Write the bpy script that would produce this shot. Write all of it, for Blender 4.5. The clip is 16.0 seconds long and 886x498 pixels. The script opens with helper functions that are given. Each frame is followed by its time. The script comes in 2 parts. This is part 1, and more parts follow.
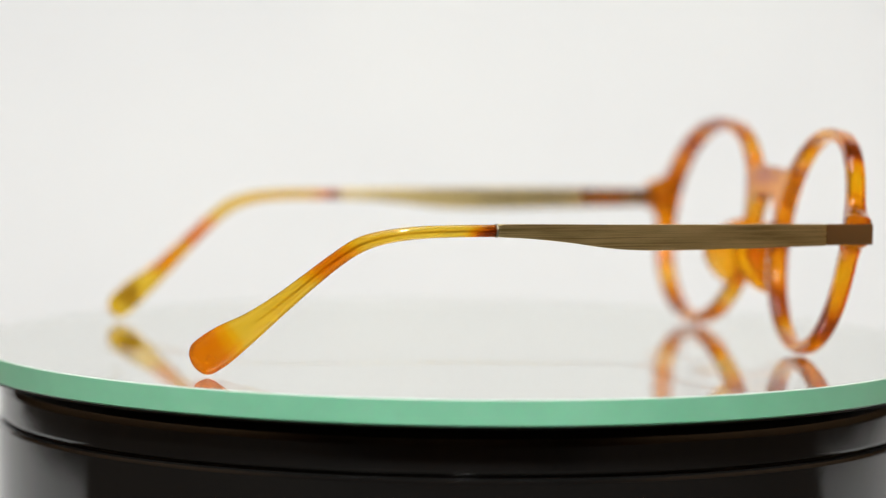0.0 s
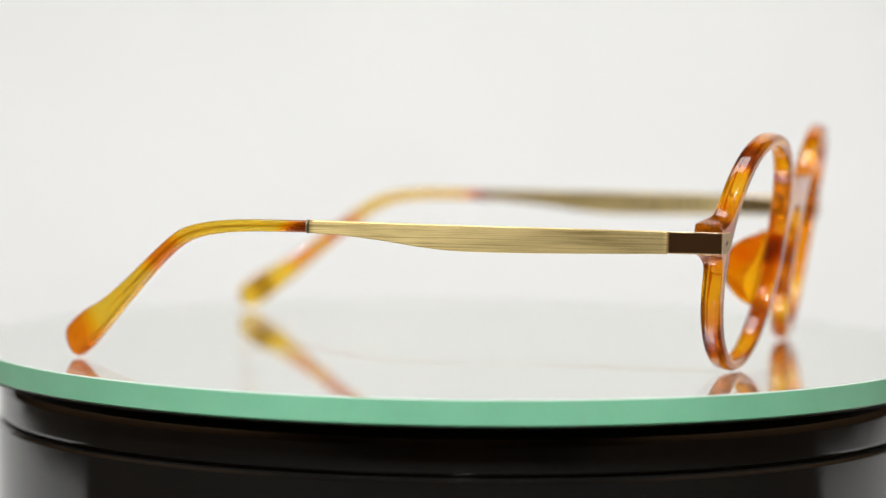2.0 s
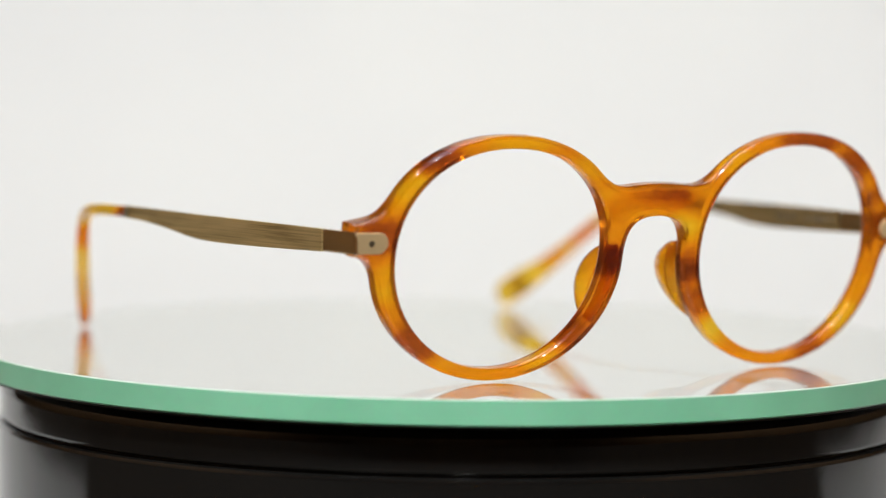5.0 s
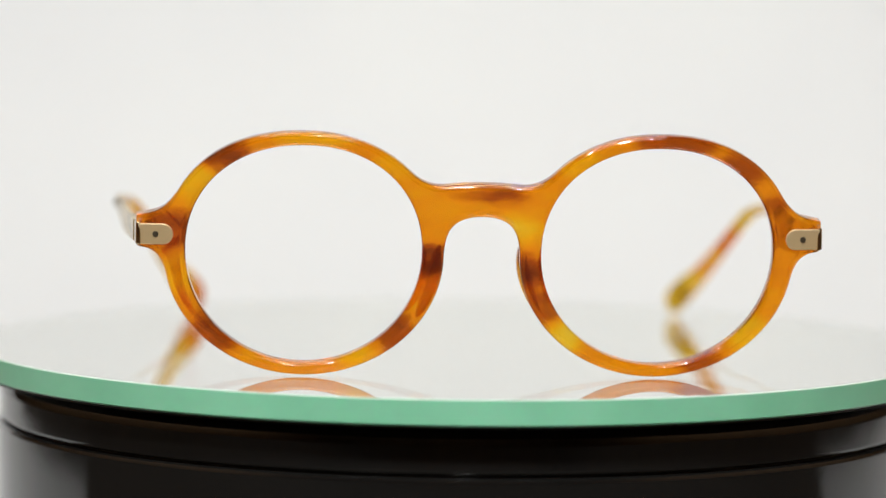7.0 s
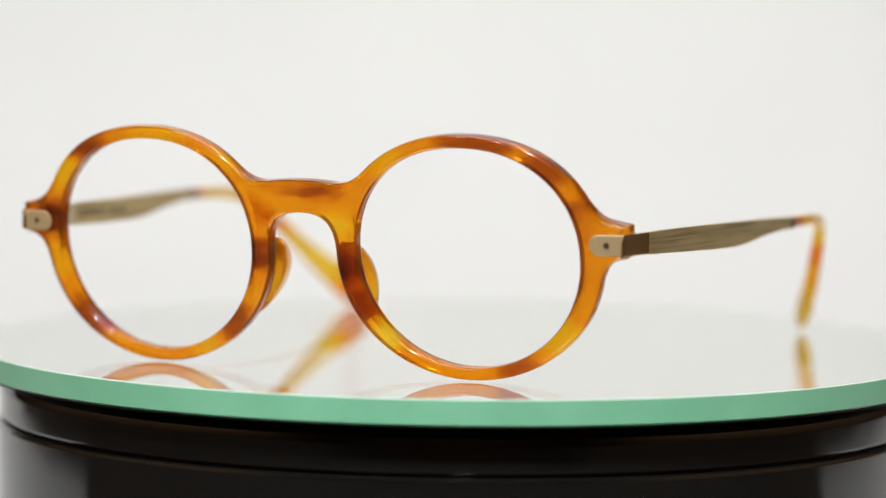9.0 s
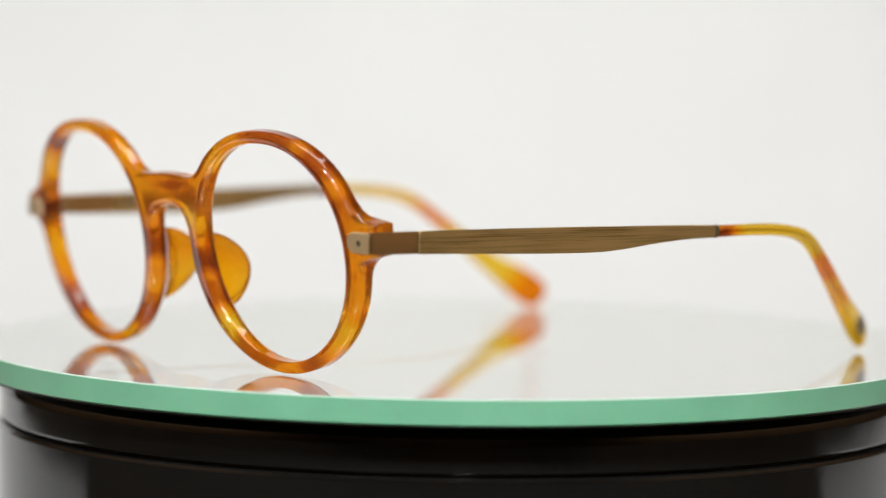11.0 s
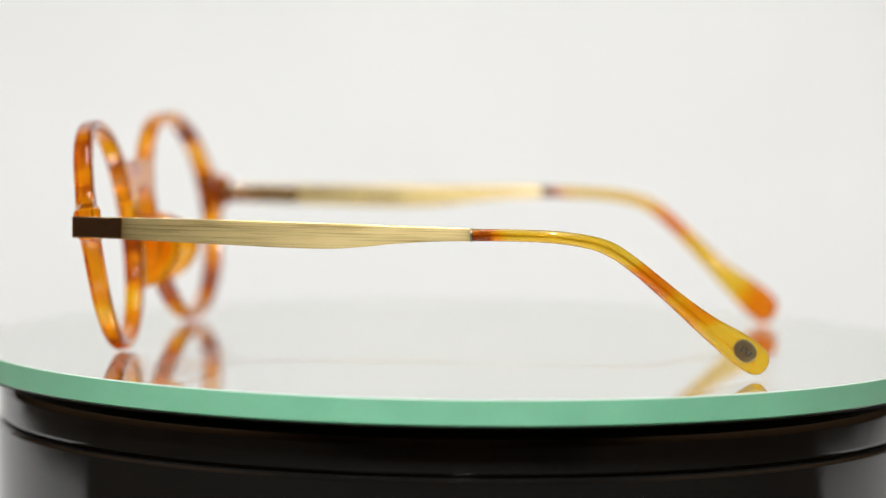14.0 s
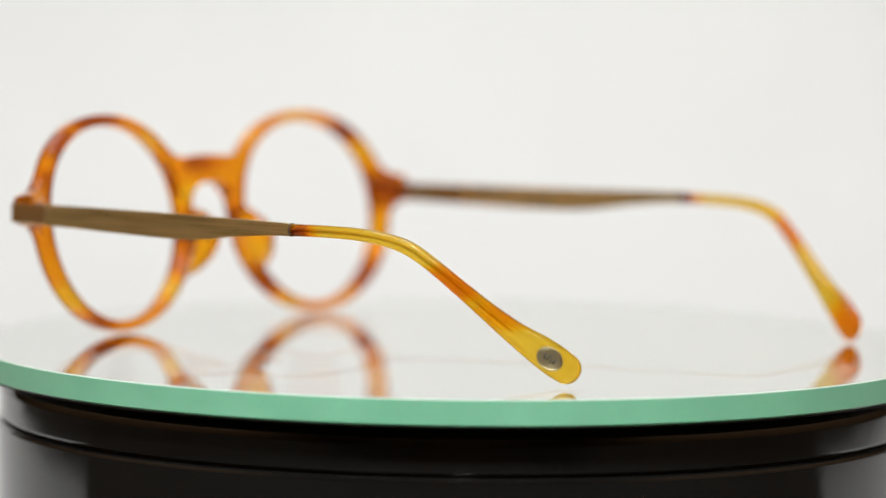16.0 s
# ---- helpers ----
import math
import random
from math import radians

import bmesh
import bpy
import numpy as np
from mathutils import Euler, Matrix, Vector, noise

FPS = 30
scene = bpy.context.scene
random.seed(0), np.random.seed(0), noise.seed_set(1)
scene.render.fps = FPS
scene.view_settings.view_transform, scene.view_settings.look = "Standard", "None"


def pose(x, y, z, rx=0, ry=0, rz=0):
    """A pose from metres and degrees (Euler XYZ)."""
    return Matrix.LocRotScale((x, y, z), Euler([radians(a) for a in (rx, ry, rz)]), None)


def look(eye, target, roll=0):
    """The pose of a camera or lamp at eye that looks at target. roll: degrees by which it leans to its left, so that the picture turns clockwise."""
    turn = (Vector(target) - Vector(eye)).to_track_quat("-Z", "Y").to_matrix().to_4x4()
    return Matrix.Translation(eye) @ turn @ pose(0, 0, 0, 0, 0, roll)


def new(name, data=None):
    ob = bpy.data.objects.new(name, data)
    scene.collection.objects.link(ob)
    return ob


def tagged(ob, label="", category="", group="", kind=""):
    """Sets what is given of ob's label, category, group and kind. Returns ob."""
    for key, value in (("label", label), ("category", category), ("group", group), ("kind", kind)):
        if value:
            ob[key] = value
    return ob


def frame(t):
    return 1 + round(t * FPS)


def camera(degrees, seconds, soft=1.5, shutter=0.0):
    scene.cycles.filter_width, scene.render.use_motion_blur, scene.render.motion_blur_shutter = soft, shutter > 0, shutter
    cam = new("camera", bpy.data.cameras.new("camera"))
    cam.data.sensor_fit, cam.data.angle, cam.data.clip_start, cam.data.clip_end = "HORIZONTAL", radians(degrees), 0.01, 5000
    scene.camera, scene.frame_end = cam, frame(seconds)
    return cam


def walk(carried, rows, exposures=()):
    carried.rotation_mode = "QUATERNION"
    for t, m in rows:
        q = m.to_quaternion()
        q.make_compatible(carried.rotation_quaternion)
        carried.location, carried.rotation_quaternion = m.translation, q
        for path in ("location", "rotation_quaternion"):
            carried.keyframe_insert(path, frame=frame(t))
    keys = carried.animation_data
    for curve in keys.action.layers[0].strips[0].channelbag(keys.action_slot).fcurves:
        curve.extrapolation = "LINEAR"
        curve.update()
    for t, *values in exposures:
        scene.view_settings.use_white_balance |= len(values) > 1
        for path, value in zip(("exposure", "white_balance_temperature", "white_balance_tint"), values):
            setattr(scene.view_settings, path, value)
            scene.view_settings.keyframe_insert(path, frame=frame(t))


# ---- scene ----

MM = 0.001

# ---- camera: stands still, a long lens 0.66 m from the turntable's axis ----
cam = camera(16.371, 16.0, soft=1.3)
cam.data.dof.use_dof = True
cam.data.dof.focus_distance = 0.592
cam.data.dof.aperture_fstop = 7.8
EYE = Vector((0.0, -0.66123, 0.06751))
YAW, PITCH = radians(0.2864), radians(-4.1016)
AHEAD = Vector((-math.sin(YAW) * math.cos(PITCH), math.cos(YAW) * math.cos(PITCH), math.sin(PITCH)))
SHOT = look(EYE, EYE + AHEAD, 0.7495)
walk(cam, [(0.0, SHOT), (16.0, SHOT)])

# ---- light ----
world = bpy.data.worlds.new("dim_room")
world.use_nodes = True
world.node_tree.nodes["Background"].inputs[0].default_value = (0.9, 0.95, 1.0, 1)
world.node_tree.nodes["Background"].inputs[1].default_value = 0.02
scene.world = world
scene.view_settings.exposure = 0.04


def area_lamp(name, eye, target, watts, size, size_y=None, colour=(0.952, 0.994, 1.0)):
    lamp = bpy.data.lights.new(name, "AREA")
    lamp.shape = "RECTANGLE" if size_y else "DISK"
    lamp.size = size
    if size_y:
        lamp.size_y = size_y
    lamp.energy, lamp.color = watts, colour
    ob = new(name, lamp)
    ob.matrix_world = look(eye, target)
    return ob


# three ceiling spots in a row in front of the turntable, a soft box over the paper, an added fill lamp
area_lamp("spot_lamp", (-0.44, -0.85, 1.15), (0, 0.1, 0.03), 8.5, 0.09)
area_lamp("spot_lamp", (0.034, -0.85, 1.15), (0, 0.1, 0.03), 15.0, 0.11)
area_lamp("spot_lamp", (0.345, -0.85, 1.15), (0, 0.1, 0.03), 4.0, 0.07)
area_lamp("soft_box_lamp", (-0.04, 0.02, 0.62), (-0.04, 0.16, 0.0), 1.6, 0.40, 0.26)
# unseen fill lamp, added only to brighten the walls that the metal reflects
area_lamp("wall_fill_lamp", (0.0, -1.3, 1.66), (0, -1.3, 0.0), 2.6, 1.2, 0.5)


# ---- materials ----
def material(name):
    m = bpy.data.materials.new(name)
    m.use_nodes = True
    nt = m.node_tree
    return m, nt, nt.nodes["Principled BSDF"]


def link(nt, a, b):
    nt.links.new(a, b)


def node(nt, kind, **inputs):
    n = nt.nodes.new(kind)
    for key, value in inputs.items():
        n.inputs[key.replace("_", " ")].default_value = value
    return n


def maths(nt, op, a, b=None, clamp=False):
    n = nt.nodes.new("ShaderNodeMath")
    n.operation, n.use_clamp = op, clamp
    for i, v in enumerate((a, b)):
        if v is None:
            continue
        if isinstance(v, (int, float)):
            n.inputs[i].default_value = v
        else:
            link(nt, v, n.inputs[i])
    return n.outputs[0]


def ramp(nt, value, stops):
    n = nt.nodes.new("ShaderNodeValToRGB")
    n.color_ramp.interpolation = "EASE"
    while len(n.color_ramp.elements) < len(stops):
        n.color_ramp.elements.new(0.5)
    for e, (at, c) in zip(n.color_ramp.elements, stops):
        e.position, e.color = at, (*c, 1)
    link(nt, value, n.inputs[0])
    return n.outputs[0]


def mapped(nt, scale, rot=(0, 0, 0)):
    tc = nt.nodes.new("ShaderNodeTexCoord")
    mp = nt.nodes.new("ShaderNodeMapping")
    mp.inputs["Scale"].default_value = scale
    mp.inputs["Rotation"].default_value = rot
    link(nt, tc.outputs["Object"], mp.inputs[0])
    return mp.outputs[0]


def noise_tex(nt, vec, scale, detail=3.0, rough=0.5):
    n = node(nt, "ShaderNodeTexNoise", Scale=scale, Detail=detail, Roughness=rough)
    link(nt, vec, n.inputs["Vector"])
    return n.outputs[0]


def bump(nt, bsdf, height, strength, distance):
    b = node(nt, "ShaderNodeBump", Strength=strength, Distance=distance)
    link(nt, height, b.inputs["Height"])
    link(nt, b.outputs[0], bsdf.inputs["Normal"])


AMBER = [(0.0, (0.16, 0.022, 0.004)), (0.25, (0.50, 0.095, 0.006)), (0.5, (0.93, 0.30, 0.005)),
         (0.75, (1.0, 0.45, 0.006)), (0.9, (1.0, 0.57, 0.016)), (1.0, (1.0, 0.71, 0.07))]


def acetate(name, patches, base, swing, clear, rough, stretch, glow=0.3):
    """Tortoiseshell acetate: amber with brown and honey patches (x, y, z, rx, ry, rz in mm, gain)."""
    m, nt, b = material(name)
    tc = nt.nodes.new("ShaderNodeTexCoord")
    warp = node(nt, "ShaderNodeTexNoise", Scale=170.0, Detail=3.0)
    link(nt, tc.outputs["Object"], warp.inputs["Vector"])
    shift = nt.nodes.new("ShaderNodeVectorMath")
    shift.operation = "MULTIPLY_ADD"
    link(nt, warp.outputs["Color"], shift.inputs[0])
    shift.inputs[1].default_value = (0.006, 0.004, 0.0045)
    link(nt, tc.outputs["Object"], shift.inputs[2])
    streak = noise_tex(nt, mapped(nt, stretch, (0, 0.12, 0)), 1.0, 4.0, 0.55)
    total = maths(nt, "MULTIPLY_ADD", streak, swing)
    total.node.inputs[2].default_value = base - swing * 0.5
    for x, y, z, rx, ry, rz, gain in patches:
        gain *= 1.08
        mp = nt.nodes.new("ShaderNodeMapping")
        mp.inputs["Location"].default_value = (-(x + 3) / rx, -(y + 2) / ry, -(z + 2.2) / rz)
        mp.inputs["Scale"].default_value = (1000 / rx, 1000 / ry, 1000 / rz)
        link(nt, shift.outputs[0], mp.inputs[0])
        ln = nt.nodes.new("ShaderNodeVectorMath")
        ln.operation = "LENGTH"
        link(nt, mp.outputs[0], ln.inputs[0])
        mr = nt.nodes.new("ShaderNodeMapRange")
        mr.interpolation_type = "SMOOTHERSTEP"
        mr.inputs[1].default_value, mr.inputs[2].default_value = 1.6, 0.3
        mr.inputs[3].default_value, mr.inputs[4].default_value = 0.0, gain
        link(nt, ln.outputs["Value"], mr.inputs[0])
        total = maths(nt, "ADD", total, mr.outputs[0])
    col = ramp(nt, total, AMBER)
    link(nt, col, b.inputs["Base Color"])
    b.inputs["Roughness"].default_value = rough
    b.inputs["IOR"].default_value = 1.49
    b.inputs["Transmission Weight"].default_value = clear
    b.inputs["Coat Weight"].default_value = 0.4
    b.inputs["Coat Roughness"].default_value = 0.09
    through_light = nt.nodes.new("ShaderNodeBsdfTranslucent")
    link(nt, col, through_light.inputs[0])
    mix = nt.nodes.new("ShaderNodeMixShader")
    mix.inputs[0].default_value = glow
    link(nt, b.outputs[0], mix.inputs[1])
    link(nt, through_light.outputs[0], mix.inputs[2])
    link(nt, mix.outputs[0], nt.nodes["Material Output"].inputs[0])
    return m


# brown (-) and honey (+) patches of the front, as in the acetate sheet
FRONT_PATCHES = [
    (-49.5, 0, 43.2, 5, 30, 3, -0.42), (-59.5, 0, 28, 5.5, 30, 4, -0.32), (-50.5, 0, 8.5, 6, 30, 4, -0.38),
    (-17.5, 0, 8.8, 4.5, 30, 4.5, -0.40), (-10, 0, 22.8, 4.5, 30, 3.0, -0.42), (1, 0, 36, 8, 30, 1.5, -0.24),
    (5, 0, 35, 4.5, 30, 2.2, -0.12), (38, 0, 46.2, 9, 30, 2.8, -0.34), (50.5, 0, 41, 5.5, 30, 4, -0.30),
    (57, 0, 32.5, 4, 30, 5, -0.20), (8, 0, 20.8, 4.5, 30, 3.6, -0.42), (12, 0, 14, 3.5, 30, 3.2, -0.28),
    (43.5, 0, 3, 5, 30, 2.6, -0.26), (57, 0, 22, 3.5, 30, 3, -0.12), (-54.5, 0, 37, 4.5, 30, 3, 0.22),
    (-58.5, 0, 19.5, 4, 30, 3.5, 0.16), (-24, 0, 5, 4.5, 30, 2.5, 0.22), (-33, 0, 46.3, 8, 30, 2.2, 0.14),
    (-18, 0, 41, 4, 30, 3, 0.10), (7, 0, 29.3, 4.5, 30, 3.0, 0.26), (16.5, 0, 8, 4, 30, 3.2, 0.34),
    (18.5, 0, 42, 4.5, 30, 2.6, 0.16), (52.5, 0, 9, 3.8, 30, 3.4, 0.28)]
FRONT_ACETATE = acetate("tortoiseshell_acetate", FRONT_PATCHES, 0.57, 0.64, 0.92, 0.05, (45, 330, 240), 0.06)
TIP_ACETATE = {
    -1: acetate("clear_amber_acetate_dark_end", [
        (-73, 80, 28.8, 20, 5.0, 1.6, -0.85), (-64, 111, 22.5, 20, 6, 3.6, -0.42), (-57, 135, 3.5, 20, 7.5, 6.5, -0.46)],
        0.98, 0.2, 0.90, 0.05, (120, 60, 120), 0.24),
    1: acetate("clear_amber_acetate_honey_end", [
        (71, 80, 27.8, 20, 5.0, 1.6, -0.80), (62, 115, 19.5, 20, 8, 3.0, -0.46), (58, 125, 14.5, 20, 5.5, 3.2, -0.36)],
        0.98, 0.2, 0.90, 0.05, (120, 60, 120), 0.24)}
PAD_ACETATE = acetate("amber_pad_acetate", [(0, 10, 24, 60, 20, 5, -0.15)], 0.80, 0.3, 0.92, 0.08, (60, 90, 200), 0.10)


def brushed(name, colour, dark, rough, aniso):
    m, nt, b = material(name)
    n = noise_tex(nt, mapped(nt, (300, 30, 8500)), 1.0, 3.0, 0.6)
    w = noise_tex(nt, mapped(nt, (90, 60, 400)), 1.0, 2.0)
    f = maths(nt, "MULTIPLY_ADD", w, 0.5)
    link(nt, n, f.node.inputs[2])
    link(nt, ramp(nt, f, [(0.50, dark), (0.86, colour)]), b.inputs["Base Color"])
    b.inputs["Metallic"].default_value = 0.9
    b.inputs["Roughness"].default_value = rough
    b.inputs["Anisotropic"].default_value = aniso
    t = node(nt, "ShaderNodeCombineXYZ", Z=1.0)
    link(nt, t.outputs[0], b.inputs["Tangent"])
    bump(nt, b, n, 0.12, 0.0001)
    return m


GOLD_BRUSHED = brushed("brushed_pale_gold", (0.70, 0.53, 0.24), (0.29, 0.195, 0.065), 0.32, 1.0)


def plain_metal(name, colour, rough):
    m, nt, b = material(name)
    n = noise_tex(nt, mapped(nt, (1, 1, 1)), 900.0, 2.0)
    b.inputs["Base Color"].default_value = (*colour, 1)
    b.inputs["Metallic"].default_value = 1.0
    link(nt, maths(nt, "MULTIPLY_ADD", n, 0.12), b.inputs["Roughness"])
    b.inputs["Roughness"].links[0].from_node.inputs[2].default_value = rough
    return m


GOLD_POLISHED = plain_metal("polished_pale_gold", (0.80, 0.64, 0.40), 0.12)
GOLD_SATIN = plain_metal("satin_champagne_lacquer", (0.66, 0.47, 0.25), 0.34)
GOLD_SATIN.node_tree.nodes["Principled BSDF"].inputs["Metallic"].default_value = 0.35
SCREW_METAL = plain_metal("dull_screw_metal", (0.24, 0.20, 0.14), 0.4)
WIRE_METAL = plain_metal("core_wire_metal", (0.60, 0.46, 0.22), 0.3)
BADGE_METAL = plain_metal("antique_nickel", (0.36, 0.29, 0.16), 0.36)
PRINT_INK, _nt, _b = material("brown_print_ink")
_b.inputs["Base Color"].default_value = (0.12, 0.09, 0.05, 1)
_b.inputs["Roughness"].default_value = 0.6
BADGE_INK, _nt, _b = material("dark_enamel")
_b.inputs["Base Color"].default_value = (0.07, 0.055, 0.035, 1)
_b.inputs["Roughness"].default_value = 0.35

# the mirror's face: most light passes to the silver, a part is thrown back by the glass itself
CLEAR_GLASS, _nt, _b = material("float_glass_face")
_pass = _nt.nodes.new("ShaderNodeBsdfTransparent")
_pass.inputs[0].default_value = (0.998, 0.999, 0.992, 1)
_gloss = _nt.nodes.new("ShaderNodeBsdfGlossy")
_gloss.inputs["Roughness"].default_value = 0.0
_mix = _nt.nodes.new("ShaderNodeMixShader")
_mix.inputs[0].default_value = 0.17
link(_nt, _pass.outputs[0], _mix.inputs[1])
link(_nt, _gloss.outputs[0], _mix.inputs[2])
link(_nt, _mix.outputs[0], _nt.nodes["Material Output"].inputs[0])
_nt.nodes.remove(_b)

MIRROR, _nt, _b = material("silvered_back")
_b.inputs["Base Color"].default_value = (0.975, 0.99, 0.97, 1)
_b.inputs["Metallic"].default_value = 1.0
_b.inputs["Roughness"].default_value = 0.0

EDGE_GREEN, _nt, _b = material("ground_green_glass_edge")
_n = noise_tex(_nt, mapped(_nt, (1, 1, 1)), 60.0, 3.0)
link(_nt, ramp(_nt, _n, [(0.3, (0.235, 0.59, 0.375)), (0.7, (0.27, 0.65, 0.42))]), _b.inputs["Base Color"])
_b.inputs["Roughness"].default_value = 0.45
_b.inputs["Subsurface Weight"].default_value = 0.3
_b.inputs["Subsurface Radius"].default_value = (0.002, 0.006, 0.004)
bump(_nt, _b, noise_tex(_nt, mapped(_nt, (1, 1, 1)), 2500.0, 2.0), 0.05, 0.0001)

BEVEL_GREY, _nt, _b = material("polished_glass_bevel")
_b.inputs["Base Color"].default_value = (0.50, 0.60, 0.52, 1)
_b.inputs["Metallic"].default_value = 0.0
_b.inputs["Roughness"].default_value = 0.6

BLACK_PLASTIC, _nt, _b = material("glossy_black_plastic")
_b.inputs["Base Color"].default_value = (0.007, 0.0065, 0.006, 1)
_n = noise_tex(_nt, mapped(_nt, (1, 1, 1)), 45.0, 4.0, 0.6)
link(_nt, maths(_nt, "MULTIPLY_ADD", _n, 0.10), _b.inputs["Roughness"])
_b.inputs["Roughness"].links[0].from_node.inputs[2].default_value = 0.05
_wave = maths(_nt, "MULTIPLY_ADD", noise_tex(_nt, mapped(_nt, (1, 1, 1)), 60.0, 1.0), 40.0)
link(_nt, noise_tex(_nt, mapped(_nt, (1, 1, 1)), 900.0, 2.0), _wave.node.inputs[2])
bump(_nt, _b, _wave, 0.12, 0.00002)

GROOVE_BLACK, _nt, _b = material("matt_black_gap")
_b.inputs["Base Color"].default_value = (0.006, 0.006, 0.006, 1)
_b.inputs["Roughness"].default_value = 0.7

PAPER, _nt, _b = material("white_background_paper")
_n = noise_tex(_nt, mapped(_nt, (1, 1, 1)), 6.0, 3.0)
link(_nt, ramp(_nt, _n, [(0.3, (0.80, 0.80, 0.80)), (0.7, (0.83, 0.83, 0.82))]), _b.inputs["Base Color"])
_b.inputs["Roughness"].default_value = 0.9
bump(_nt, _b, noise_tex(_nt, mapped(_nt, (1, 1, 1)), 900.0, 3.0), 0.05, 0.0002)


def rough_paint(name, low, high, scale):
    m, nt, b = material(name)
    link(nt, ramp(nt, noise_tex(nt, mapped(nt, (1, 1, 1)), scale, 4.0), [(0.3, low), (0.7, high)]), b.inputs["Base Color"])
    b.inputs["Roughness"].default_value = 0.8
    return m


DARK_WALL = rough_paint("dim_room_paint", (0.42, 0.245, 0.12), (0.48, 0.285, 0.14), 3.0)
DARK_TABLE = rough_paint("dark_table_wood", (0.03, 0.022, 0.016), (0.05, 0.036, 0.026), 8.0)


# ---- mesh helpers: shapes are drawn in millimetres ----
def part(name, bm, mat, parent=None, label="", smooth=35, bevel=0.0, segments=2):
    mesh = bpy.data.meshes.new(name)
    bmesh.ops.scale(bm, vec=(MM, MM, MM), verts=bm.verts)
    bmesh.ops.recalc_face_normals(bm, faces=bm.faces)
    bm.to_mesh(mesh)
    bm.free()
    for mt in (mat if isinstance(mat, (list, tuple)) else [mat]):
        mesh.materials.append(mt)
    mesh.shade_smooth()
    if smooth:
        mesh.set_sharp_from_angle(angle=radians(smooth))
    ob = new(name, mesh)
    ob.parent = parent
    if label:
        tagged(ob, label)
    if bevel:
        md = ob.modifiers.new("bevel", "BEVEL")
        md.width, md.segments, md.limit_method, md.angle_limit = bevel * MM, segments, "ANGLE", radians(38)
        md.use_clamp_overlap = False
        wn = ob.modifiers.new("normals", "WEIGHTED_NORMAL")
        wn.keep_sharp = False
        mesh.shade_smooth()
    return ob


def smooth_at(stations, s):
    """Catmull-Rom through rows whose first column is the parameter."""
    n = len(stations)
    i = 0
    while i < n - 2 and s > stations[i + 1][0]:
        i += 1
    a, b = stations[i], stations[i + 1]
    u = (s - a[0]) / (b[0] - a[0])
    p, q = stations[max(i - 1, 0)], stations[min(i + 2, n - 1)]
    out = []
    for k in range(1, len(a)):
        ma = (b[k] - p[k]) / (b[0] - p[0]) * (b[0] - a[0])
        mb = (q[k] - a[k]) / (q[0] - a[0]) * (b[0] - a[0])
        out.append((2 * u ** 3 - 3 * u ** 2 + 1) * a[k] + (u ** 3 - 2 * u ** 2 + u) * ma
                   + (3 * u ** 2 - 2 * u ** 3) * b[k] + (u ** 3 - u ** 2) * mb)
    return out


def lathe(profile, steps, mats=None):
    """A body of revolution about z from (radius, height) rows; mats: a material index for each stretch."""
    bm = bmesh.new()
    rings = []
    for r, z in profile:
        if r < 1e-6:
            rings.append([bm.verts.new((0, 0, z))])
        else:
            rings.append([bm.verts.new((r * math.cos(2 * math.pi * k / steps), r * math.sin(2 * math.pi * k / steps), z))
                          for k in range(steps)])
    for j in range(len(rings) - 1):
        a, b = rings[j], rings[j + 1]
        for k in range(steps):
            n = (k + 1) % steps
            if len(a) == 1 and len(b) == 1:
                continue
            if len(a) == 1:
                f = bm.faces.new((a[0], b[k], b[n]))
            elif len(b) == 1:
                f = bm.faces.new((a[k], b[0], a[n]))
            else:
                f = bm.faces.new((a[k], b[k], b[n], a[n]))
            if mats:
                f.material_index = mats[j]
    return bm


def box(bm, x0, x1, y0, y1, z0, z1):
    v = [bm.verts.new((x, y, z)) for x in (x0, x1) for y in (y0, y1) for z in (z0, z1)]
    for q in ((0, 1, 3, 2), (4, 6, 7, 5), (0, 4, 5, 1), (2, 3, 7, 6), (0, 2, 6, 4), (1, 5, 7, 3)):
        bm.faces.new([v[i] for i in q])


# ---- the setting: a dark room, a table, a white paper sweep ----
def room():
    for name, b in (("floor", (-2000, 2000, -2500, 2000, -922, -872)), ("ceiling", (-2000, 2000, -2500, 2000, 1700, 1750)),
                    ("wall_north", (-2000, 2000, 2000, 2050, -872, 1700)), ("wall_south", (-2000, 2000, -2550, -2500, -872, 1700)),
                    ("wall_east", (1100, 1150, -2500, 2000, -872, 1700)), ("wall_west", (-1150, -1100, -2500, 2000, -872, 1700))):
        bm = bmesh.new()
        box(bm, *b)
        tagged(part(name, bm, DARK_WALL, smooth=0), "brownish painted plain " + name.split("_")[0], name.split("_")[0], kind="structure")


def table():
    base = tagged(new("table"), "dark wooden table under the white paper", "table")
    base.location = (0, 0.05, -0.872)
    bm = bmesh.new()
    box(bm, -800, 800, -620, 830, 752, 784.8)
    part("tabletop", bm, DARK_TABLE, base, smooth=0, bevel=3)
    for x in (-740, 740):
        for y in (-560, 770):
            bm = bmesh.new()
            box(bm, x - 30, x + 30, y - 30, y + 30, 0, 752)
            part("leg", bm, DARK_TABLE, base, smooth=0, bevel=3)


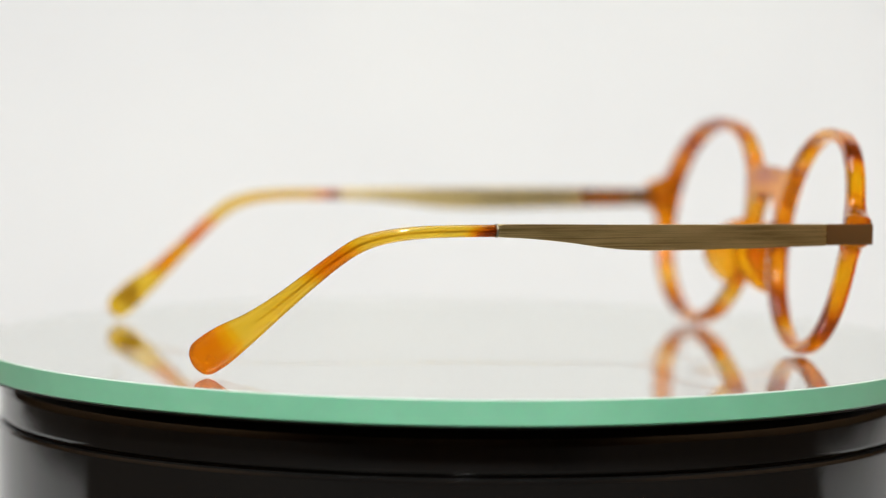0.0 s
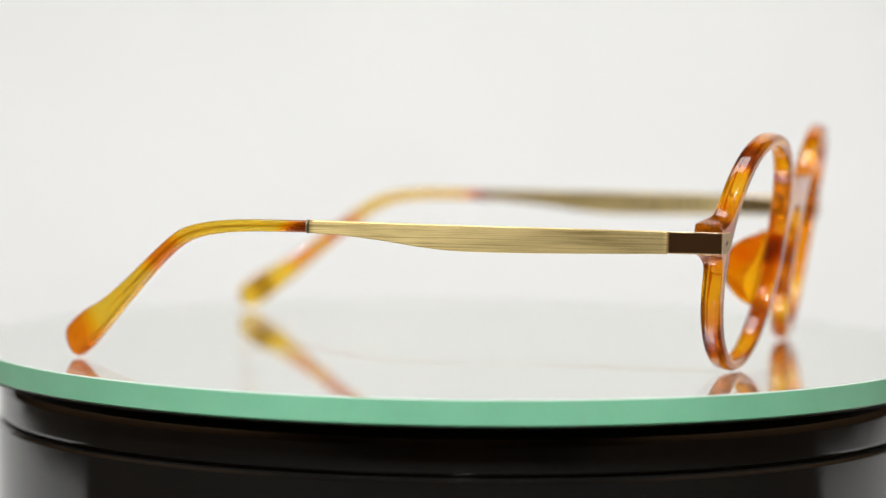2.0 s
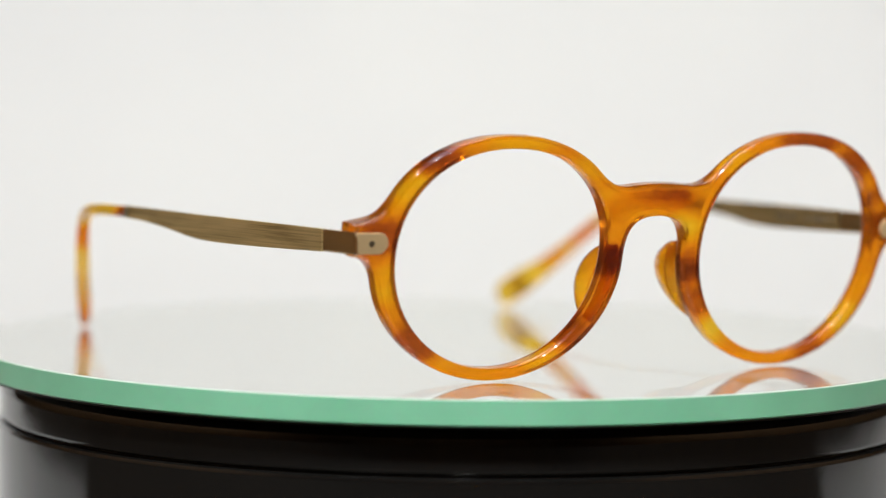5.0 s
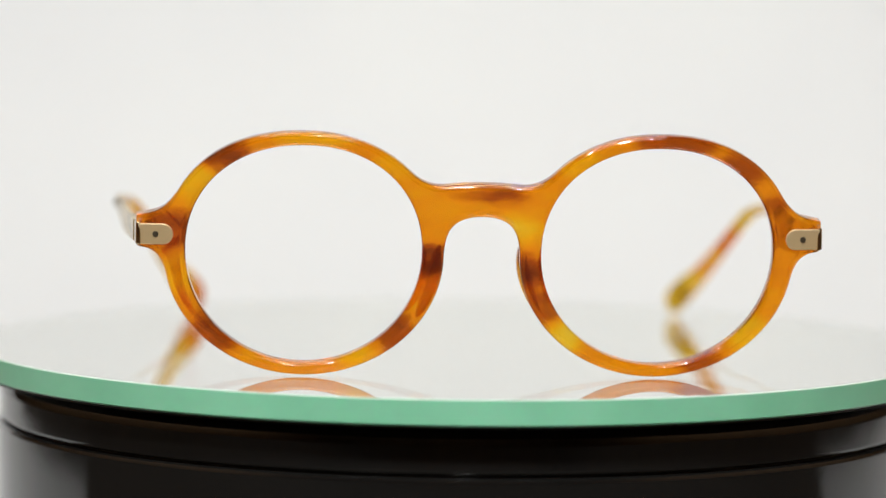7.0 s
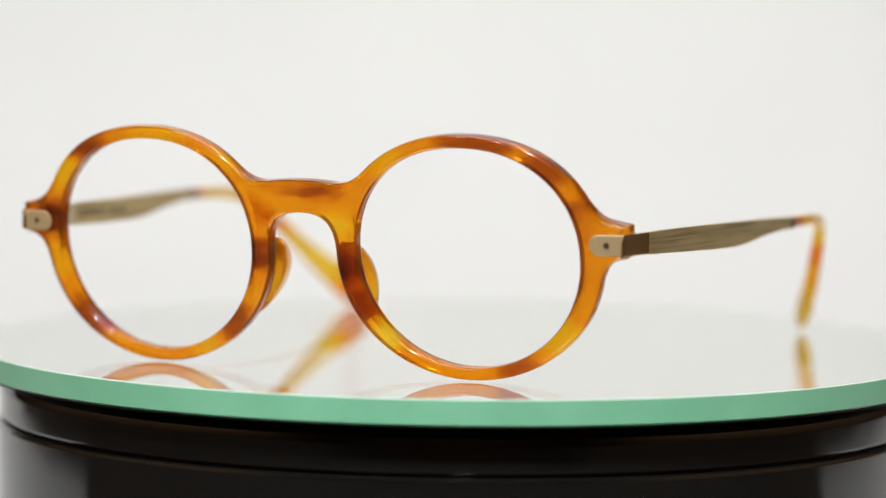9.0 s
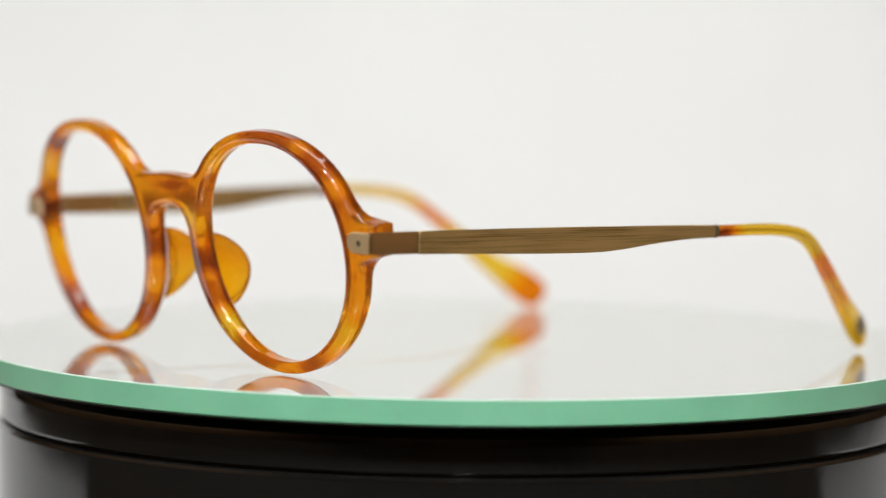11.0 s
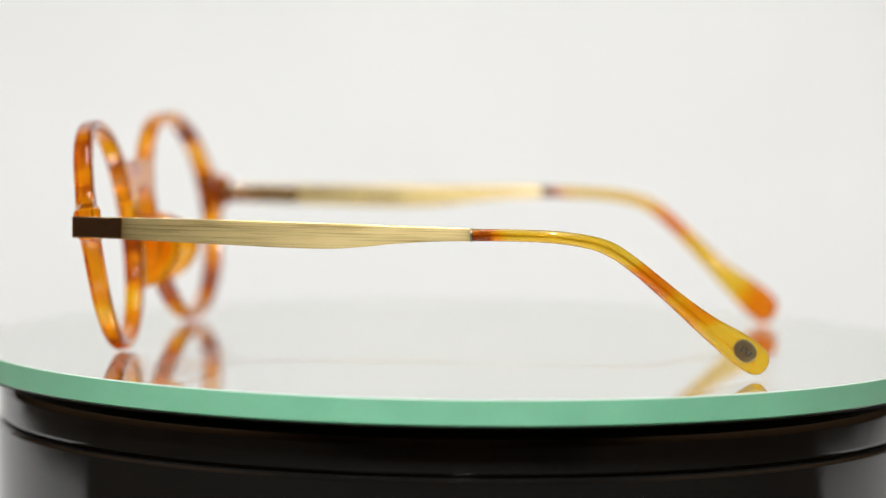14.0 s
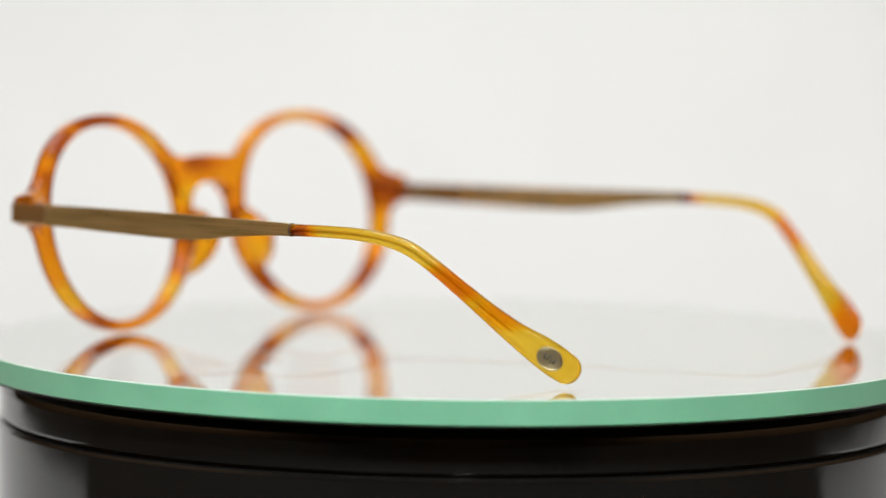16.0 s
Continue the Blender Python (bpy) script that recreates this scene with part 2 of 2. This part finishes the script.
def paper_sweep():
    """One sheet that lies on the table and curves up behind the turntable."""
    prof = [(10, -86.0)] + [(420 + 37.5 * k, -86.0) for k in range(5)]
    for k in range(13):
        a = radians(90 * k / 12)
        prof.append((670 + 180 * math.sin(a), -86 + 180 * (1 - math.cos(a))))
    prof.append((850, 900))
    bm = bmesh.new()
    rows = []
    for off in (0.0, -1.0):
        for i, (y, z) in enumerate(prof):
            a = prof[max(i - 1, 0)]
            b = prof[min(i + 1, len(prof) - 1)]
            n = Vector((0, -(b[1] - a[1]), b[0] - a[0])).normalized()
            flare = 230 * min(max((y - 420) / 150, 0.0), 1.0)
            rows.append([bm.verts.new((x, y + n.y * off, z + n.z * off)) for x in (-505 - flare, 575 + flare)])
    n = len(prof)
    for i in range(n - 1):
        bm.faces.new((rows[i][0], rows[i][1], rows[i + 1][1], rows[i + 1][0]))
        bm.faces.new((rows[n + i][0], rows[n + i + 1][0], rows[n + i + 1][1], rows[n + i][1]))
        for s in (0, 1):
            bm.faces.new((rows[i][s], rows[i + 1][s], rows[n + i + 1][s], rows[n + i][s]))
    for i in (0, n - 1):
        bm.faces.new((rows[i][0], rows[n + i][0], rows[n + i][1], rows[i][1]))
    tagged(part("backdrop", bm, PAPER, smooth=60), "seamless white paper sweep behind the turntable", "backdrop", kind="structure")


# ---- the turntable ----
def turntable():
    base = tagged(new("turntable"), "glossy black plastic turntable base with a fine groove", "turntable")
    base.location = (0, 0, -0.085)
    up = 85.0
    part("body", lathe([(0, 0), (96, 0), (97.6, 0.6), (98.2, 2.0), (98.2, 2.4), (98.2, up - 16.4), (98.2, up - 16.1), (98.05, up - 15.65),
                        (97.7, up - 15.4), (97.4, up - 15.34), (95.0, up - 15.34), (0, up - 15.34)], 256), BLACK_PLASTIC, base)
    part("gap_ring", lathe([(60, up - 15.34), (96.4, up - 15.34), (96.4, up - 14.85), (60, up - 14.85)], 256), GROOVE_BLACK, base,
         "dark gap between body and platter")
    rounded = [(94.2 + 3.4 * math.cos(radians(7.5 * k)), up - 9.2 + 3.6 * math.sin(radians(7.5 * k))) for k in range(13)]
    part("platter", lathe([(0, up - 14.85), (97.0, up - 14.85), (97.3, up - 14.8), (97.52, up - 14.6), (97.6, up - 14.3), (97.6, up - 14.0),
                           (97.6, up - 9.5)] + rounded + [(0, up - 5.6)], 256), BLACK_PLASTIC, base)


def mirror_disc():
    disc = tagged(new("mirror_disc"), "round mirror of thick green-edged glass on the black turntable", "mirror")
    part("glass", lathe([(0, 0), (102.4, 0), (102.58, -0.06), (102.7, -0.24), (102.7, -4.8), (102.4, -5.1), (0, -5.1)], 256, [0, 1, 1, 2, 2, 2]),
         [CLEAR_GLASS, BEVEL_GREY, EDGE_GREEN], disc, "clear glass with a ground green edge", smooth=20)
    part("silvering", lathe([(0, -0.03), (102.35, -0.03), (102.45, -0.12), (0, -0.12)], 256), MIRROR, disc, "bright silver mirror coat", smooth=20)
    part("backing", lathe([(0, -5.12), (102.0, -5.12), (102.0, -5.58), (0, -5.58)], 256), GROOVE_BLACK, disc, "dark backing coat")
    return disc


# ---- the spectacles ----
TILT = radians(9.0)
LENS_X, LENS_V = 34.2, 24.4


def on_front(x, v, d):
    """From the front's own plane (x across, v up its slope, d behind its face) to the spectacles' space."""
    bow = 4.2 * ((x / 62.5) ** 2 - 1)
    if d > 0:
        lug = min(max((abs(x) - 60.5) / 4.0, 0.0), 1.0)
        d *= 1 + 0.38 * lug * lug * (3 - 2 * lug)
    return (x, 4.73 - v * math.sin(TILT) + d * math.cos(TILT) + bow, v * math.cos(TILT) + d * math.sin(TILT))


def smin(a, b, k):
    h = max(k - abs(a - b), 0.0) / k
    return min(a, b) - h * h * k * 0.25


def bar(x, v, x0, x1, v0, v1):
    dx, dv = max(x0 - x, x - x1), max(v0 - v, v - v1)
    if dx > 0 and dv > 0:
        return math.hypot(dx, dv)
    return max(dx, dv)


def outline(x, v):
    """Below zero inside the front's outline (one half, lens at x = -LENS_X)."""
    ex, ev = (x + LENS_X) / 26.9, (v - 23.9) / 23.9
    e = (2.25 if ex < 0 else 2.12) if ev > 0 else 2.0
    q = (abs(ex) ** e + abs(ev) ** e) ** (1 / e) + 1e-9
    g = math.hypot(ex / 26.9, ev / 23.9) / q + 1e-9
    d = (q - 1) / g
    d = smin(d, bar(x, v, -70.0, -52.0, 24.9, 31.4), 5.5)
    top = 38.1 - 0.008 * x * x
    d = smin(d, bar(x, v, -16.0, 4.0, 31.6 - 0.004 * x * x, top), 8.0 - 4.0 * min(max((v - 33) / 2, 0), 1))
    return -smin(-d, 66.4 + x, 0.8)


def lens_opening():
    """The opening of one lens, a closed curve of even steps, flatter above than below."""
    pts = []
    for k in range(200):
        c, s = math.cos(2 * math.pi * k / 200), math.sin(2 * math.pi * k / 200)
        p, b = (2.15, 20.8) if s > 0 else (2.0, 22.0)
        r = (abs(c / 22.7) ** p + abs(s / b) ** p) ** (-1 / p)
        pts.append((-LENS_X + c * r, LENS_V + s * r))
    return pts


def front_edge():
    """The whole outer edge of the front, a closed curve of even steps."""
    ox, ov = -22.0, 34.2
    half = []
    deg = -60.0
    while deg < 300:
        c, s = math.cos(radians(deg)), math.sin(radians(deg))
        r = 5.0
        while r < 80 and ox + c * r < 0 and outline(ox + c * r, ov + s * r) < 0:
            r += 0.3
        lo, hi = r - 0.3, r
        for _ in range(18):
            mid = (lo + hi) / 2
            if ox + c * mid < 0 and outline(ox + c * mid, ov + s * mid) < 0:
                lo = mid
            else:
                hi = mid
        half.append((deg, ox + c * hi, ov + s * hi))
        deg += 0.2 if deg < 45 else 0.5
    seam = [d for d, x, v in half if x > -0.02]
    top, low = max(seam), min(seam)
    after = [(x, v) for d, x, v in half if d > top]
    before = [(x, v) for d, x, v in half if d < low]

    def height(lo, hi, rising):
        for _ in range(30):
            mid = (lo + hi) / 2
            if (outline(0.0, mid) < 0) == rising:
                lo = mid
            else:
                hi = mid
        return lo

    left = [(0.0, height(35.0, 42.0, True))] + after + before + [(0.0, height(28.0, 35.0, False))]
    loop = left + [(-x, v) for x, v in left[-2:0:-1]]
    # even steps along the edge
    out, step, carry = [], 0.4, 0.0
    for (x0, v0), (x1, v1) in zip(loop, loop[1:] + loop[:1]):
        ln = math.hypot(x1 - x0, v1 - v0)
        while carry < ln:
            out.append((x0 + (x1 - x0) * carry / ln, v0 + (v1 - v0) * carry / ln))
            carry += step
        carry -= ln
    return out


def front(parent):
    """The front: rounded edges all round, flat faces between them."""
    thick, e, segs = 3.9, 1.15, 7
    hole = lens_opening()
    loops = [(front_edge(), 1), (hole, -1), ([(-x, v) for x, v in hole[::-1]], -1)]
    bm = bmesh.new()
    caps = {0: [], 1: []}
    for pts, sign in loops:
        n = len(pts)
        area = sum(pts[i][0] * pts[(i + 1) % n][1] - pts[(i + 1) % n][0] * pts[i][1] for i in range(n))
        turn = sign * (1 if area > 0 else -1)
        norms = []
        for i in range(n):
            tx, tv = pts[(i + 1) % n][0] - pts[i - 1][0], pts[(i + 1) % n][1] - pts[i - 1][1]
            ln = math.hypot(tx, tv)
            norms.append((-tv / ln * turn, tx / ln * turn))
        steps = [(e * (1 - math.sin(radians(90 * k / segs))), e * (1 - math.cos(radians(90 * k / segs)))) for k in range(segs + 1)]
        prof = [(o, d) for o, d in steps] + [(o, thick - d) for o, d in steps[::-1]]
        rings = [[bm.verts.new((pts[i][0] + norms[i][0] * o, pts[i][1] + norms[i][1] * o, d)) for i in range(n)] for o, d in prof]
        for a, b in zip(rings, rings[1:]):
            for i in range(n):
                j = (i + 1) % n
                bm.faces.new((a[i], a[j], b[j], b[i]))
        for which, ring in ((0, rings[0]), (1, rings[-1])):
            caps[which] += [bm.edges.get((ring[i], ring[(i + 1) % n])) for i in range(n)]
    for which in (0, 1):
        bmesh.ops.triangle_fill(bm, use_beauty=True, use_dissolve=False, edges=caps[which], normal=(0, 0, 1))
    for v in bm.verts:
        v.co = on_front(*v.co)
    ob = part("front", bm, FRONT_ACETATE, parent, "round glossy tortoiseshell acetate front, amber with brown bands", smooth=0)
    wn = ob.modifiers.new("normals", "WEIGHTED_NORMAL")
    wn.keep_sharp = False
    return ob


def nose_pad(parent, side):
    """A rounded fin behind the nose side of the rim."""
    bm = bmesh.new()
    ns, nu = 22, 14
    grid = []
    for i in range(ns + 1):
        s = i / ns
        v = 25.9 - 15.4 * s
        x = -LENS_X + 26.3 * math.sqrt(1 - ((v - 23.9) / 23.9) ** 2) - 1.2
        reach = 8.4 * max(math.sin(math.pi * min(max(s, 0.0), 1.0)), 0.0) ** 0.62 + 0.05
        row = []
        for k in range(nu):
            a = 2 * math.pi * k / nu
            d = 3.8 + reach * 0.5 * (1 - math.cos(a))
            w = 1.35 * math.sin(a) * (0.04 + 0.96 * math.sin(math.pi * min(max(s, 0.004), 0.996)) ** 0.55)
            row.append(bm.verts.new(on_front(side * -(x + 1.35 + w - 0.12 * (d - 3.8)), v, d)))
        grid.append(row)
    for i in range(ns):
        for k in range(nu):
            j = (k + 1) % nu
            bm.faces.new((grid[i][k], grid[i][j], grid[i + 1][j], grid[i + 1][k]))
    bm.faces.new(grid[0])
    bm.faces.new(grid[-1][::-1])
    part("nose_pad", bm, PAD_ACETATE, parent, "honey-coloured acetate nose pad", smooth=70)


def hinge_bracket(parent, side):
    """A gold strip: rounded plate let into the front, bent back along the side."""
    bm = bmesh.new()
    pts = [(-66.0, 25.65)]
    for k in range(13):
        a = radians(-90 + 180 * k / 12)
        pts.append((-61.2 + 2.0 * math.cos(a), 27.7 + 2.05 * math.sin(a)))
    pts.append((-66.0, 29.75))
    lo = [bm.verts.new(on_front(side * -x if side > 0 else x, v, 0.8)) for x, v in pts]
    hi = [bm.verts.new(on_front(side * -x if side > 0 else x, v, -0.35)) for x, v in pts]
    n = len(pts)
    bm.faces.new(hi)
    bm.faces.new(lo[::-1])
    for k in range(n):
        j = (k + 1) % n
        bm.faces.new((lo[k], lo[j], hi[j], hi[k]))
    plate = bm
    bm = bmesh.new()
    v = [bm.verts.new((side * (x + 0.75 * (y + 0.05) / 10.35), y, z)) for x in (65.4, 66.35) for y in (0.3, 10.52) for z in (25.35, 29.6)]
    for q in ((0, 1, 3, 2), (4, 6, 7, 5), (0, 4, 5, 1), (2, 3, 7, 6), (0, 2, 6, 4), (1, 5, 7, 3)):
        bm.faces.new([v[i] for i in q])
    xa, xb = (-66.3, -63.5) if side < 0 else (63.5, 66.3)
    box(bm, xa, xb, 4.4, 9.6, 25.9, 29.1)
    ob = part("hinge_bracket", bm, GOLD_POLISHED, parent, "polished pale gold hinge plate", smooth=0, bevel=0.22)
    part("front_plate", plate, GOLD_SATIN, ob, "satin pale gold front plate with a rounded end", smooth=0, bevel=0.2)
    sc = bmesh.new()
    ring = [[], [], []]
    for k in range(20):
        a = 2 * math.pi * k / 20
        for lv, (r, d) in enumerate(((0.62, -0.2), (0.55, -0.44), (0.2, -0.40))):
            ring[lv].append(sc.verts.new(on_front(side * 62.6 + r * math.cos(a), 27.75 + r * math.sin(a), d)))
    for k in range(20):
        j = (k + 1) % 20
        for lv in (0, 1):
            sc.faces.new((ring[lv][k], ring[lv][j], ring[lv + 1][j], ring[lv + 1][k]))
    sc.faces.new(ring[2])
    part("screw", sc, SCREW_METAL, ob, "small dull screw")
    return ob


# temple arm: y, lower edge, upper edge
ARM = [(10.6, 25.3, 29.6), (30, 24.9, 29.7), (44, 24.75, 29.8), (52, 24.9, 29.85), (58, 25.45, 29.9),
       (65, 26.45, 30.0), (73, 27.3, 30.1), (79.8, 27.7, 30.15)]
# temple tip: y, centre height, half height, half thickness
TIP = [(0.0, 79.8, 28.9, 1.2, 1.05), (0.14, 89, 28.8, 1.2, 1.15), (0.25, 96, 28.45, 1.25, 1.25), (0.345, 102, 27.5, 1.35, 1.3),
       (0.42, 106.2, 26.0, 1.5, 1.35), (0.49, 110, 23.35, 1.5, 1.4), (0.60, 115, 19.0, 1.65, 1.5), (0.70, 119.6, 14.8, 1.95, 1.55),
       (0.82, 125, 10.1, 2.65, 1.6), (0.91, 129.2, 6.9, 3.5, 1.6), (0.96, 131.6, 5.0, 3.75, 1.55), (1.0, 133.4, 3.6, 3.65, 1.45)]


# how far the tip has bent inwards along its length
INWARD = [(0.0, 0.0), (0.3, 0.02), (0.5, 0.17), (0.75, 0.55), (1.0, 1.0)]


def temple(parent, side, x_hinge, x_joint, x_end, drop, z_end, y_end):
    def lift(y):
        f = min(max((y - 10.6) / 69.2, 0), 1)
        return -drop * f * f

    def arm_x(y):
        return x_hinge + (x_joint - x_hinge) * (y - 10.6) / 69.2

    bm = bmesh.new()
    rows = []
    steps = 46
    for i in range(steps + 1):
        y = 10.6 + 69.2 * i / steps
        lo, hi = smooth_at(ARM, y)
        x = arm_x(y)
        rows.append([bm.verts.new((side * (x + dx), y, z + lift(y))) for dx, z in
                     ((-1.15, lo), (0, lo), (0, hi), (-1.15, hi))])
    for i in range(steps):
        for k in range(4):
            j = (k + 1) % 4
            bm.faces.new((rows[i][k], rows[i][j], rows[i + 1][j], rows[i + 1][k]))
    bm.faces.new(rows[0])
    bm.faces.new(rows[-1][::-1])
    arm = part("temple_arm", bm, GOLD_BRUSHED, parent, "brushed pale gold metal temple arm", smooth=0, bevel=0.22)

    # polished hinge leaf on the inner face
    bm = bmesh.new()
    vs = [bm.verts.new((side * (arm_x(y) + dx), y, z)) for dx in (-1.5, -1.1) for y in (10.9, 22.0) for z in (25.5, 29.45)]
    for q in ((0, 1, 3, 2), (4, 6, 7, 5), (0, 4, 5, 1), (2, 3, 7, 6), (0, 2, 6, 4), (1, 5, 7, 3)):
        bm.faces.new([vs[i] for i in q])
    part("hinge_leaf", bm, GOLD_POLISHED, arm, "polished gold hinge leaf", smooth=0, bevel=0.12)

    # unreadable print on the inner face
    for k in range(9):
        y = 25 + 2.1 * k + (2.4 if k > 4 else 0)
        bm = bmesh.new()
        x = arm_x(y) - 1.17
        s = sorted((side * x, side * (x - 0.03)))
        box(bm, s[0], s[1], y, y + (1.5 if k % 3 else 1.1), 26.9 + lift(y), 27.9 + lift(y))
        part("print_bar", bm, PRINT_INK, arm, "small dark printed mark", smooth=0)

    # ferrule between the arm and the acetate
    fb = bmesh.new()
    rings = []
    for y, g in ((79.75, 0.95), (79.8, 1.05), (80.15, 1.05), (80.2, 0.95)):
        rings.append([fb.verts.new((side * (x_joint - 0.55 + 1.15 * g * math.cos(a)), y, 28.9 - drop + 1.28 * g * math.sin(a)))
                      for a in (2 * math.pi * k / 20 for k in range(20))])
    for r in range(3):
        for k in range(20):
            j = (k + 1) % 20
            fb.faces.new((rings[r][k], rings[r][j], rings[r + 1][j], rings[r + 1][k]))
    fb.faces.new(rings[0][::-1])
    fb.faces.new(rings[-1])
    part("ferrule", fb, SCREW_METAL, arm, "dark metal ferrule", smooth=30)

    # acetate tip swept along its curve, with a round end
    def centre(s):
        y, z, h, w = smooth_at(TIP, s)
        f = min(max((y - 79.8) / 54.0, 0), 1)
        inward = smooth_at(INWARD, f)[0]
        x = x_joint - 0.55 + (x_end - x_joint + 0.55) * inward
        z += -drop * (1 - f) + z_end * f
        y += (y_end - 133.3) * f
        if side > 0:
            h *= 1 - 0.19 * f * f
        return Vector((side * x, y, z)), h, w

    bm = bmesh.new()
    nk = 28
    rings = []
    stations = [i / 64 for i in range(64)] + [1.0]
    caps = [radians(a) for a in (15, 30, 45, 58, 70, 80, 87)]

    def ring(c, along, h, w):
        across = Vector((0, 0, 1)).cross(along).normalized()
        up = along.cross(across).normalized()
        out = []
        for k in range(nk):
            a = 2 * math.pi * k / nk
            ca, sa = math.cos(a), math.sin(a)
            e = 0.8
            out.append(bm.verts.new(c + across * (w * math.copysign(abs(ca) ** e, ca)) + up * (h * math.copysign(abs(sa) ** e, sa))))
        return out

    for s in stations:
        c, h, w = centre(s)
        d = (centre(min(s + 0.01, 1.0))[0] - centre(max(s - 0.01, 0.0))[0]).normalized()
        rings.append(ring(c, d, h, w))
    c, h, w = centre(1.0)
    d = (c - centre(0.98)[0]).normalized()
    for a in caps:
        rings.append(ring(c + d * (3.0 * math.sin(a)), d, h * math.cos(a) ** 0.9, w * math.cos(a) ** 0.8))
    for i in range(len(rings) - 1):
        for k in range(nk):
            j = (k + 1) % nk
            bm.faces.new((rings[i][k], rings[i][j], rings[i + 1][j], rings[i + 1][k]))
    bm.faces.new(rings[0][::-1])
    bm.faces.new(rings[-1])
    tip = part("temple_tip", bm, TIP_ACETATE[side], parent, "translucent amber acetate temple tip with a core wire", smooth=60)

    # core wire inside the acetate
    bm = bmesh.new()
    rings = []
    for i in range(33):
        s = 0.005 + 0.80 * i / 32
        c = centre(s)[0]
        dd = (centre(s + 0.01)[0] - centre(max(s - 0.01, 0.0))[0]).normalized()
        ac = Vector((0, 0, 1)).cross(dd).normalized()
        u = dd.cross(ac)
        r = 0.26 - 0.1 * i / 32
        rings.append([bm.verts.new(c + ac * (r * 0.7 * math.cos(a)) + u * (r * math.sin(a))) for a in (2 * math.pi * k / 10 for k in range(10))])
    for i in range(32):
        for k in range(10):
            j = (k + 1) % 10
            bm.faces.new((rings[i][k], rings[i][j], rings[i + 1][j], rings[i + 1][k]))
    bm.faces.new(rings[0][::-1])
    bm.faces.new(rings[-1])
    part("core_wire", bm, WIRE_METAL, tip, "thin metal core wire", smooth=60)

    # oval badge let into the outer face of one tip
    if side > 0:
        c, h, w = centre(0.945)
        d = (centre(0.96)[0] - centre(0.93)[0]).normalized()
        ac = Vector((0, 0, 1)).cross(d).normalized()
        if ac.x < 0:
            ac = -ac
        u = d.cross(ac).normalized()
        bm = bmesh.new()
        rr = []
        for r, o in ((1.0, w - 0.15), (1.0, w + 0.06), (0.9, w + 0.14), (0.84, w + 0.05)):
            rr.append([bm.verts.new(c + ac * o + d * (2.7 * r * math.cos(a)) + u * (2.15 * r * math.sin(a)))
                       for a in (2 * math.pi * k / 28 for k in range(28))])
        for i in range(3):
            for k in range(28):
                j = (k + 1) % 28
                bm.faces.new((rr[i][k], rr[i][j], rr[i + 1][j], rr[i + 1][k]))
        bm.faces.new(rr[-1])
        part("badge", bm, BADGE_METAL, tip, "oval antique metal badge")
        # plain raised marks on the badge
        for du, dv, ln, ht, tilt in ((-1.05, 0.05, 0.42, 1.1, 0.5), (-0.3, -0.1, 0.28, 1.4, -0.5), (0.3, 0.05, 0.28, 1.4, 0.5), (1.05, -0.05, 0.42, 1.1, -0.4)):
            bm = bmesh.new()
            vs = []
            for o in (w + 0.03, w + 0.12):
                for pu, pv in ((-1, -1), (1, -1), (1, 1), (-1, 1)):
                    vs.append(bm.verts.new(c + ac * o + d * (du + pu * ln * 0.5 + pv * tilt * 0.3) + u * (dv + pv * ht * 0.5)))
            for q in ((0, 1, 2, 3), (7, 6, 5, 4), (0, 4, 5, 1), (1, 5, 6, 2), (2, 6, 7, 3), (3, 7, 4, 0)):
                bm.faces.new([vs[i] for i in q])
            part("badge_mark", bm, BADGE_INK, tip, "dark mark on the badge", smooth=0)


def spectacles():
    root = tagged(new("spectacles"), "round tortoiseshell acetate spectacles with brushed gold temples, open on mirror", "spectacles")
    fr = front(root)
    for side in (-1, 1):
        nose_pad(fr, side)
        hinge_bracket(root, side)
    temple(root, -1, 67.3, 73.7, 57.3, 0.0, 0.15, 133.3)
    temple(root, 1, 67.3, 71.6, 55.6, 1.0, 0.1, 134.0)
    return root


room()
table()
paper_sweep()
turntable()
DISC = mirror_disc()
GLASSES = spectacles()


def motions():
    """The mirror and the spectacles on it turn evenly, 14.37 degrees a second."""
    disc_rows, glasses_rows = [], []
    place = Vector((-3.403, -68.740, 0.0)) * MM
    for k in range(33):
        t = 0.5 * k
        turn = 107.069 - 14.3698 * t
        disc_rows.append((t, pose(0, 0, 0, 0, 0, turn)))
        at = Matrix.Rotation(radians(turn), 3, "Z") @ place
        glasses_rows.append((t, pose(at.x, at.y, 0.0001, 0, 0, turn - 2.807)))
    walk(DISC, disc_rows)
    walk(GLASSES, glasses_rows)


motions()
